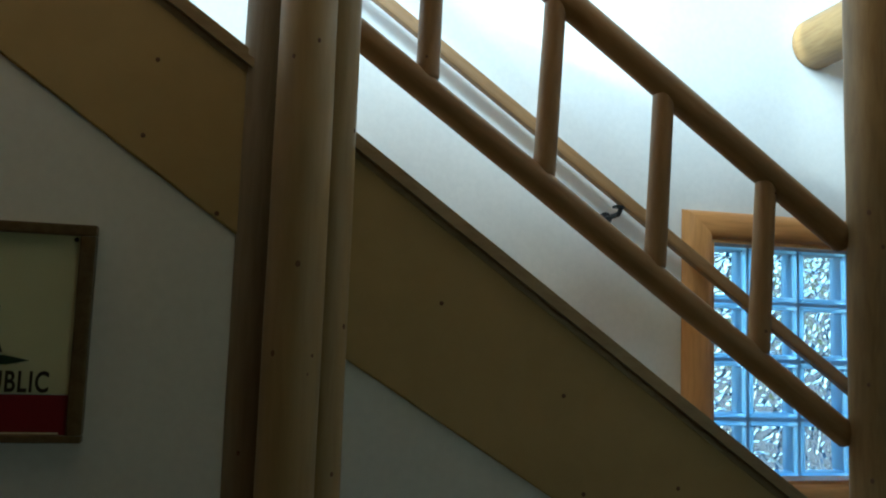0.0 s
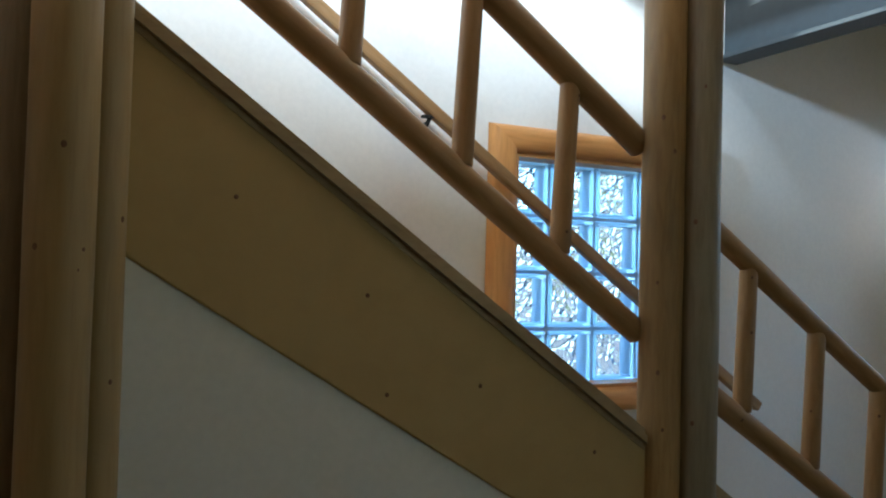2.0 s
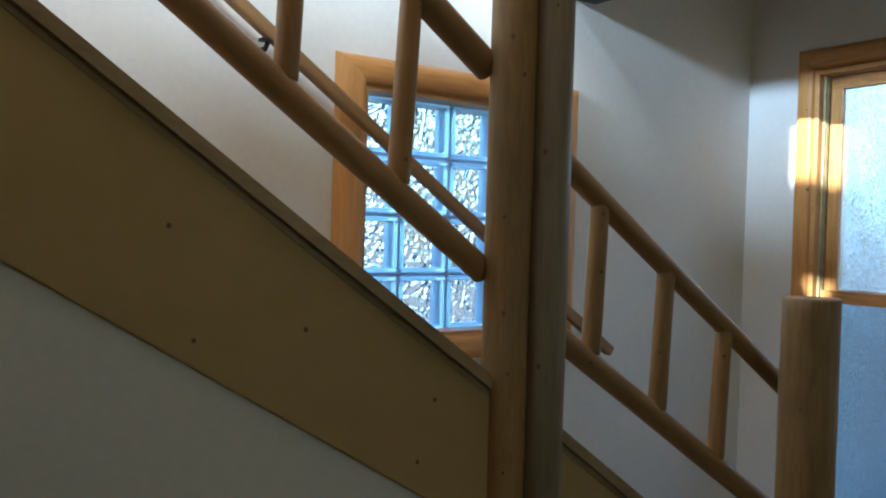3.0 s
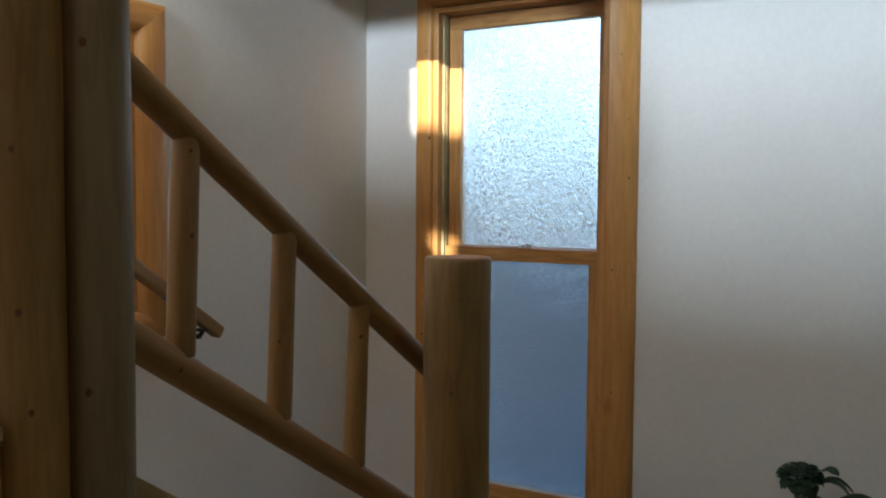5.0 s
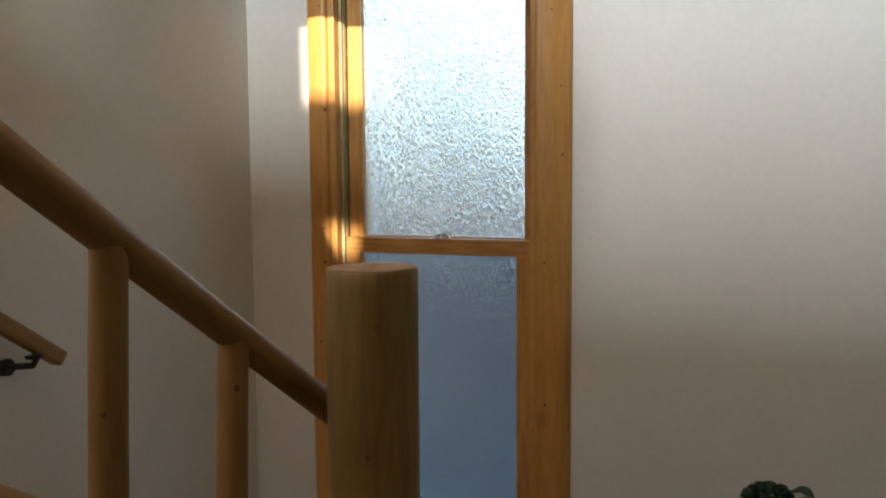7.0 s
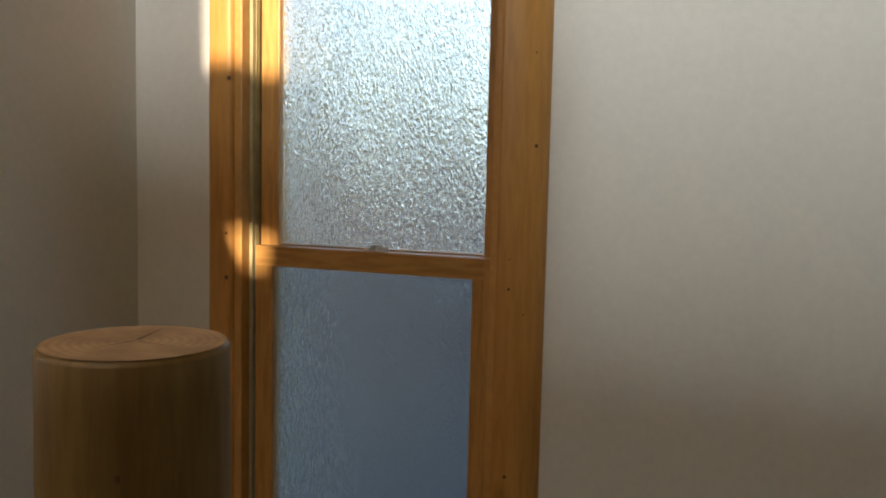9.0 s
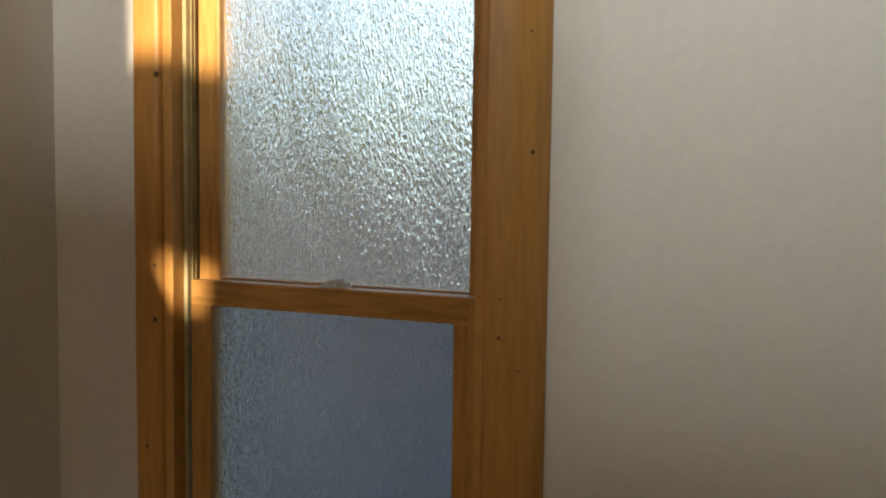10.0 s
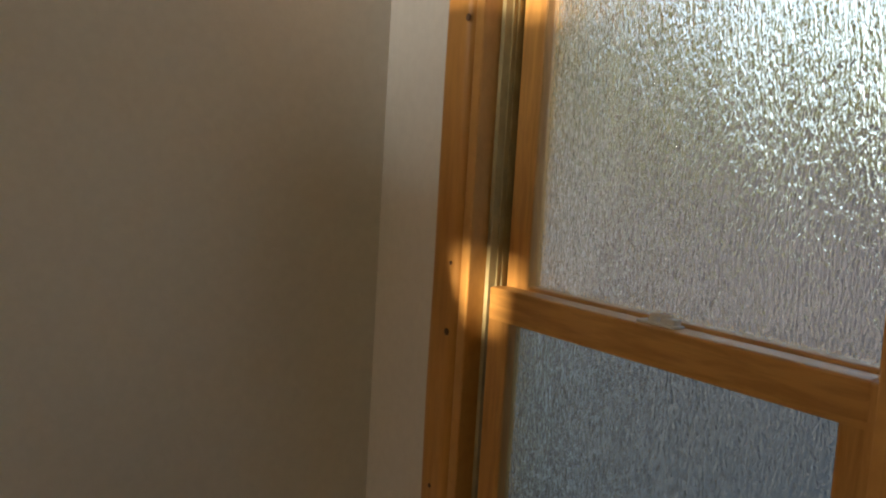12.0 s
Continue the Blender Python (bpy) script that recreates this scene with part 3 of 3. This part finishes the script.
wpart("jamb", boxes((WX - 0.045, WX + 0.1, y0 + 0.002, y0 + 0.02, z0, z1 - 0.02), bevel=0.003), SASH)
wpart("head", boxes((WX - 0.045, WX + 0.1, y0 + 0.002, y1 - 0.002, z1 - 0.02, z1 - 0.001), bevel=0.003), SASH)
wpart("track", boxes((WX - 0.012, WX + 0.09, y1 - 0.034, y1 - 0.025, z0, z1 - 0.02), (WX + 0.002, WX + 0.004, y1 - 0.036, y1 - 0.034, z0, z1 - 0.02), (WX + 0.012, WX + 0.014, y1 - 0.036, y1 - 0.034, z0, z1 - 0.02)), TRACK, "olive-brown sash track")


def sash(label, x, ya, yb, za, zb, stile, low, high, glass, thick=0.036):
    s = part("sash", boxes((x, x + thick, ya, ya + stile, za, zb), bevel=0.0035), SASH_TALL, win, label, winv.copy())
    part("stile", boxes((x, x + thick, yb - stile, yb, za, zb), bevel=0.0035), SASH_TALL, s, "", Matrix.Identity(4))
    part("rail", boxes((x + 0.001, x + thick, ya + stile, yb - stile, za, za + low), bevel=0.0035), SASH_FLAT, s, "", Matrix.Identity(4))
    part("rail", boxes((x - 0.001, x + thick, ya + stile - 0.03, yb - 0.001, zb - high, zb + 0.001), bevel=0.0035), SASH_FLAT, s, "", Matrix.Identity(4))
    bm = boxes((x + 0.016, x + 0.020, ya + stile - 0.004, yb - stile + 0.004, za + low - 0.004, zb - high + 0.004))
    bm.normal_update()
    for f in bm.faces:
        f.material_index = int(f.calc_center_median().x > x + 0.019)
    g = part("pane", bm, [glass, CLEAR], s, "textured privacy glass", Matrix.Identity(4))
    g.visible_shadow = False
    return s


upper_sash = sash("upper pine sash", WX + 0.022, -1.115, -0.462, 1.146, 2.067, 0.052, 0.046, 0.052, PANE_UP)
lower_sash = sash("lower pine sash", WX - 0.018, -1.099, -0.472, 0.20, 1.187, 0.050, 0.085, 0.050, PANE_LOW)
bm = boxes((WX - 0.010, WX + 0.010, -0.829, -0.767, 1.188, 1.1915), (WX - 0.006, WX + 0.006, -0.826, -0.803, 1.1915, 1.199), bevel=0.0015)
bmesh.ops.create_cone(bm, cap_ends=True, segments=16, radius1=0.008, radius2=0.0065, depth=0.009, matrix=Matrix.Translation((WX, -0.789, 1.196)))
bmesh.ops.create_cone(bm, cap_ends=True, segments=10, radius1=0.0028, radius2=0.0022, depth=0.034, matrix=Matrix.Translation((WX - 0.004, -0.803, 1.201)) @ Matrix.Rotation(radians(84), 4, "X"))
wpart("sash_lock", bm, CAULK, "pale metal sash lock")

for y, z, r in ((-0.416, 1.601, 0.006), (-0.408, 1.217, 0.0035), (-0.408, 1.105, 0.006), (-0.385, 0.84, 0.004), (-0.40, 1.93, 0.005), (-0.41, 0.62, 0.004)):
    wpart("knot", knot_mesh(r), KNOT).matrix_basis = winv @ Matrix.Translation((WX - 0.0512, y, z)) @ Matrix.Rotation(-math.pi / 2, 4, "Z")
for y, z, r in ((-1.19, 1.642, 0.0035), (-1.195, 1.442, 0.006), (-1.147, 1.126, 0.005), (-1.147, 1.193, 0.003), (-1.18, 1.07, 0.003), (-1.175, 0.84, 0.003), (-1.15, 0.70, 0.006), (-1.165, 1.86, 0.004)):
    u = (-1.112 - y) / 0.104
    h, a = 0.058 * (1 - u ** 1.9) ** 0.5, 1.1 * u * u
    wpart("knot", knot_mesh(r * 0.7), KNOT).matrix_basis = winv @ Matrix.Translation((WX - 0.0025 - h, y, z)) @ Matrix.Rotation(a - math.pi / 2, 4, "Z")

wpart("insect_screen", boxes((WX + 0.125, WX + 0.1262, y0 + 0.02, y1 - 0.026, z0, 1.17)), SCREEN, "dark insect screen over the lower half")
# ------------------------------------------------------------------ beams
beam = holder("steel_beam", (1.95, -1.0, 2.265), label="dark painted steel beam under the upper floor", category="beam")
binv = Matrix.Translation((-1.95, 1.0, -2.265))
part("bottom_flange", boxes((1.89, 2.01, F, WY, 2.262, 2.278), bevel=0.003), STEEL, beam, m=binv.copy())
part("web", boxes((1.945, 1.955, F, WY, 2.278, 2.532)), STEEL, beam, m=binv.copy())
part("top_flange", boxes((1.89, 2.01, F, WY, 2.532, 2.548), bevel=0.003), STEEL, beam, m=binv.copy())
log_thing("log_joist", (1.418, WY, 2.545), (1.418, -1.8, 2.545), 0.089, 0.089, LOG, 81, "peeled log joist set into the wall", "beam")

# ------------------------------------------------------------------ sign
PY = SY + 0.007
sign = holder("framed_sign", (-0.93, PY, 1.49), label="framed flag sign with black lettering over a red stripe", category="sign")
sinv = Matrix.Translation((0.93, -PY, -1.49))
sx0, sx1, sz0, sz1 = -1.224, -0.713, 1.293, 1.641
fw = 0.024
part("frame", boxes((sx0, sx1, PY - 0.022, PY, sz1 - fw + 0.006, sz1), (sx0, sx1, PY - 0.022, PY, sz0, sz0 + 0.012), (sx0, sx0 + fw, PY - 0.022, PY, sz0 + 0.012, sz1 - fw + 0.006),
     (sx1 - fw, sx1, PY - 0.022, PY, sz0 + 0.012, sz1 - fw + 0.006), bevel=0.003), SIGN_FRAME, sign, "dark wooden frame", sinv.copy())
part("panel", boxes((sx0 + fw, sx1 - fw, PY - 0.010, PY - 0.001, 1.369, sz1 - fw + 0.008)), SIGN_WHITE, sign, "cream panel", sinv.copy())
part("stripe", boxes((sx0 + fw, sx1 - fw, PY - 0.010, PY - 0.001, sz0 + 0.012, 1.367)), SIGN_RED, sign, "red stripe", sinv.copy())
part("stripe_edge", boxes((sx0 + fw, sx1 - fw - 0.012, PY - 0.012, PY - 0.0105, sz0 + 0.013, sz0 + 0.016)), SIGN_WHITE, sign, "thin cream line", sinv.copy())
words = new("lettering", bpy.data.curves.new("lettering", "FONT"))
words.data.body, words.data.size, words.data.align_x, words.data.extrude = "REPUBLIC", 0.046, "RIGHT", 0.0006
words.data.space_character = 1.12
words.data.offset = 0.0009
words.data.materials.append(SIGN_INK)
bpy.context.view_layer.update()
words.parent = sign
words.matrix_parent_inverse = sign.matrix_world.inverted()
words.matrix_basis = Matrix.Translation((-0.768, PY - 0.011, 1.372)) @ Matrix.Rotation(math.pi / 2, 4, "X") @ Matrix.Diagonal((0.66, 1, 1, 1))
part("emblem", slab_xz([(x - 0.034, z - 0.024) for x, z in ((-1.06, 1.45), (-0.98, 1.455), (-0.85, 1.456), (-0.80, 1.452), (-0.765, 1.445), (-0.80, 1.438), (-0.95, 1.432), (-1.05, 1.44))], PY - 0.012, PY - 0.0102), SIGN_GREEN, sign, "dark green ground shape", sinv.copy())
part("emblem", slab_xz([(x - 0.034, z - 0.024) for x, z in ((-1.03, 1.456), (-1.04, 1.53), (-0.97, 1.56), (-0.86, 1.56), (-0.815, 1.53), (-0.818, 1.49), (-0.806, 1.457), (-0.84, 1.457), (-0.86, 1.49), (-0.96, 1.49), (-0.98, 1.457))], PY - 0.0125, PY - 0.0102), SIGN_INK, sign, "plain dark shape", sinv.copy())
part("screw", knot_mesh(0.004), SIGN_INK, sign, "", sinv @ Matrix.Translation((-0.744, PY - 0.0105, 1.617)))

# ------------------------------------------------------------------ plant by the window wall
plant = holder("potted_plant", (2.80, -1.815, 0), label="dark green broad-leaved plant in a dark pot", category="plant")
pinv = Matrix.Translation((-2.80, 1.80, 0))
bm = bmesh.new()
bmesh.ops.create_cone(bm, cap_ends=True, segments=28, radius1=0.09, radius2=0.13, depth=0.26, matrix=Matrix.Translation((0, 0, 0.13)))
bmesh.ops.bevel(bm, geom=[e for e in bm.edges if abs(e.verts[0].co.z - e.verts[1].co.z) < 1e-4], offset=0.01, segments=2, affect="EDGES")
part("pot", bm, POT, plant, "dark plant pot", Matrix.Identity(4), True)


def leaf_bm(length, width, droop, seed):
    bm = bmesh.new()
    rows = []
    for i in range(9):
        f = i / 8
        w = width * math.sin(math.pi * min(0.97, f * 0.92 + 0.05)) ** 0.8
        z = 0.3 * length * math.sin(f * 1.8) - droop * f * f
        rows.append([bm.verts.new((s * w, f * length, z + 0.25 * abs(s) * w + 0.006 * noise.noise((f * 6 + seed, s * 3, 0)))) for s in (-1, -0.5, 0, 0.5, 1)])
    for a, b in zip(rows, rows[1:]):
        for k in range(4):
            bm.faces.new((a[k], a[k + 1], b[k + 1], b[k]))
    bmesh.ops.solidify(bm, geom=list(bm.faces), thickness=0.0012)
    return bm


rng = random.Random(4)
part("stem", log_mesh(0.29, 0.016, 0.013, 3, 12, 0.06, step=0.03), LEAF, plant, "thick green stem", along((0.01, 0, 0.22), (0.0, 0.005, 0.505)), True)


def leaf_at(spot, length, width, droop, turn, tilt, seed):
    part("leaf", leaf_bm(length, width, droop, seed), LEAF, plant, "", Matrix.Translation(spot) @ Matrix.Rotation(turn, 4, "Z") @ Matrix.Rotation(tilt, 4, "X"), True)


# a tight head of small round leaves on the stem
for i in range(54):
    f = (i + 0.5) / 54
    a, c = i * 2.4, 1 - 2 * f
    d = Vector((math.sqrt(1 - c * c) * math.cos(a), math.sqrt(1 - c * c) * math.sin(a), c))
    leaf_at(Vector((0, 0.035, 0.528)) + Vector((d.x * 0.026, d.y * 0.036, d.z * 0.022)), rng.uniform(0.026, 0.034), rng.uniform(0.017, 0.022),
            rng.uniform(0.012, 0.025), a - 1.57 + rng.uniform(-0.4, 0.4), c * 0.9, i)
# broader leaves that lean away from the head, and low ones over the pot
for i, (x, y, z, n, w, droop, turn, tilt) in enumerate(((-0.012, 0.0, 0.545, 0.075, 0.032, 0.02, 2.7, 0.2), (0.0, -0.015, 0.525, 0.085, 0.017, 0.05, 3.1, 0.1), (0.01, -0.01, 0.515, 0.10, 0.028, 0.07, 3.3, -0.1),
                                                         (0.0, -0.03, 0.44, 0.16, 0.045, 0.05, 3.0, 0.25), (0.03, 0.01, 0.40, 0.15, 0.04, 0.07, -1.4, 0.2), (-0.03, 0.02, 0.36, 0.15, 0.04, 0.06, 1.2, 0.2))):
    leaf_at(Vector((x, y, z)), n, w, droop, turn, tilt, 40 + i)

plant.scale = (1.03, 1.03, 1.035)

# ------------------------------------------------------------------ outside
bm = bmesh.new()
bmesh.ops.create_grid(bm, x_segments=40, y_segments=40, size=400)
for v in bm.verts:
    v.co.z = -0.45 + 0.15 * noise.noise(v.co * 0.02)
thing("ground", bm, GROUND, kind="structure", label="pale gravel ground around the house", category="ground")


def tree(place, height, spread, seed, count=900):
    """A tapered trunk with limbs and a crown of small leaf clumps."""
    rng = random.Random(seed)
    t = holder("tree", place, label="leafy green tree outside the house", category="tree", group="trees outside")
    bm = log_mesh(height * 0.8, 0.14, 0.04, seed, 10, 0.1, step=0.4)
    tips = []
    for i in range(9):
        a, f = i * 2.4, 0.12 + 0.7 * i / 9
        s0 = Vector((0, 0, height * 0.8 * f))
        s1 = s0 + Vector((math.cos(a), math.sin(a), 0.5)) * spread * (1 - 0.5 * f)
        tips += [s0.lerp(s1, 0.5), s1]
        limb = bmesh.ops.create_cone(bm, cap_ends=True, segments=6, radius1=0.05, radius2=0.015, depth=(s1 - s0).length)["verts"]
        bmesh.ops.transform(bm, matrix=along(s0, s1) @ Matrix.Translation((0, 0, (s1 - s0).length / 2)), verts=limb)
    tips.append(Vector((0, 0, height * 0.85)))
    part("trunk", bm, BARK, t, m=Matrix.Identity(4), smooth=True)
    verts, faces = [], []
    for _ in range(count):
        c = rng.choice(tips) + Vector((rng.gauss(0, 1), rng.gauss(0, 1), rng.gauss(0, 0.8))) * spread * 0.3
        q = Euler((rng.uniform(0, 6), rng.uniform(0, 6), rng.uniform(0, 6))).to_matrix()
        s = rng.uniform(0.1, 0.24)
        k = len(verts)
        for x, y, z in ((-1, 0, 0), (0, -0.55, 0.1), (1, 0, 0), (0, 0.55, 0.1)):
            verts.append(c + q @ Vector((x * s, y * s, z * s)))
        faces.append((k, k + 1, k + 2, k + 3))
    me = bpy.data.meshes.new("crown")
    me.from_pydata(verts, [], faces)
    me.materials.append(FOLIAGE)
    ob = new("crown", me)
    ob.parent = t


for i, (x, y, h, s) in enumerate(((16, 2.0, 4.0, 1.6), (15, 4.4, 4.8, 1.7), (14, 6.8, 8.8, 2.4), (12.8, 8.6, 9.4, 2.5), (17.5, 9.6, 10.0, 2.6),
                                  (17, -0.8, 3.4, 1.5), (18, -4, 4.5, 1.8), (19, 6, 6.0, 2.2), (22, 13, 8.5, 2.6), (11.5, 11.0, 9.0, 2.5), (13.5, 24, 5.2, 2.4), (17, 25, 4.8, 2.4), (20.5, 24, 5.4, 2.5))):
    tree((x, y, -0.45), h, s, 100 + i, 3200)

# an added board fence beyond the window, its shade put into the dark blue-grey
SHADED_FENCE = pine("shaded_fence_boards", (0.06, 0.07, 0.10), (0.045, 0.052, 0.075), (9, 9, 0.9), 0.8, 0.2, 0.2)
rng = random.Random(77)
bm = bmesh.new()
for i in range(150):
    y = -7 + 0.15 * i
    top = 1.72 + rng.uniform(-0.015, 0.015)
    box_into(bm, 9.0 + rng.uniform(-0.006, 0.006), 9.024, y, y + 0.141, -0.42, top)
for z in (-0.1, 1.1):
    box_into(bm, 9.025, 9.07, -7, 15.5, z, z + 0.09)
for i in range(10):
    box_into(bm, 9.071, 9.16, -6.9 + 2.4 * i, -6.81 + 2.4 * i, -0.6, 1.45)
thing("fence", bm, SHADED_FENCE, label="added board fence outside the window, its dark blue-grey standing in for shade", category="fence", kind="stuff")
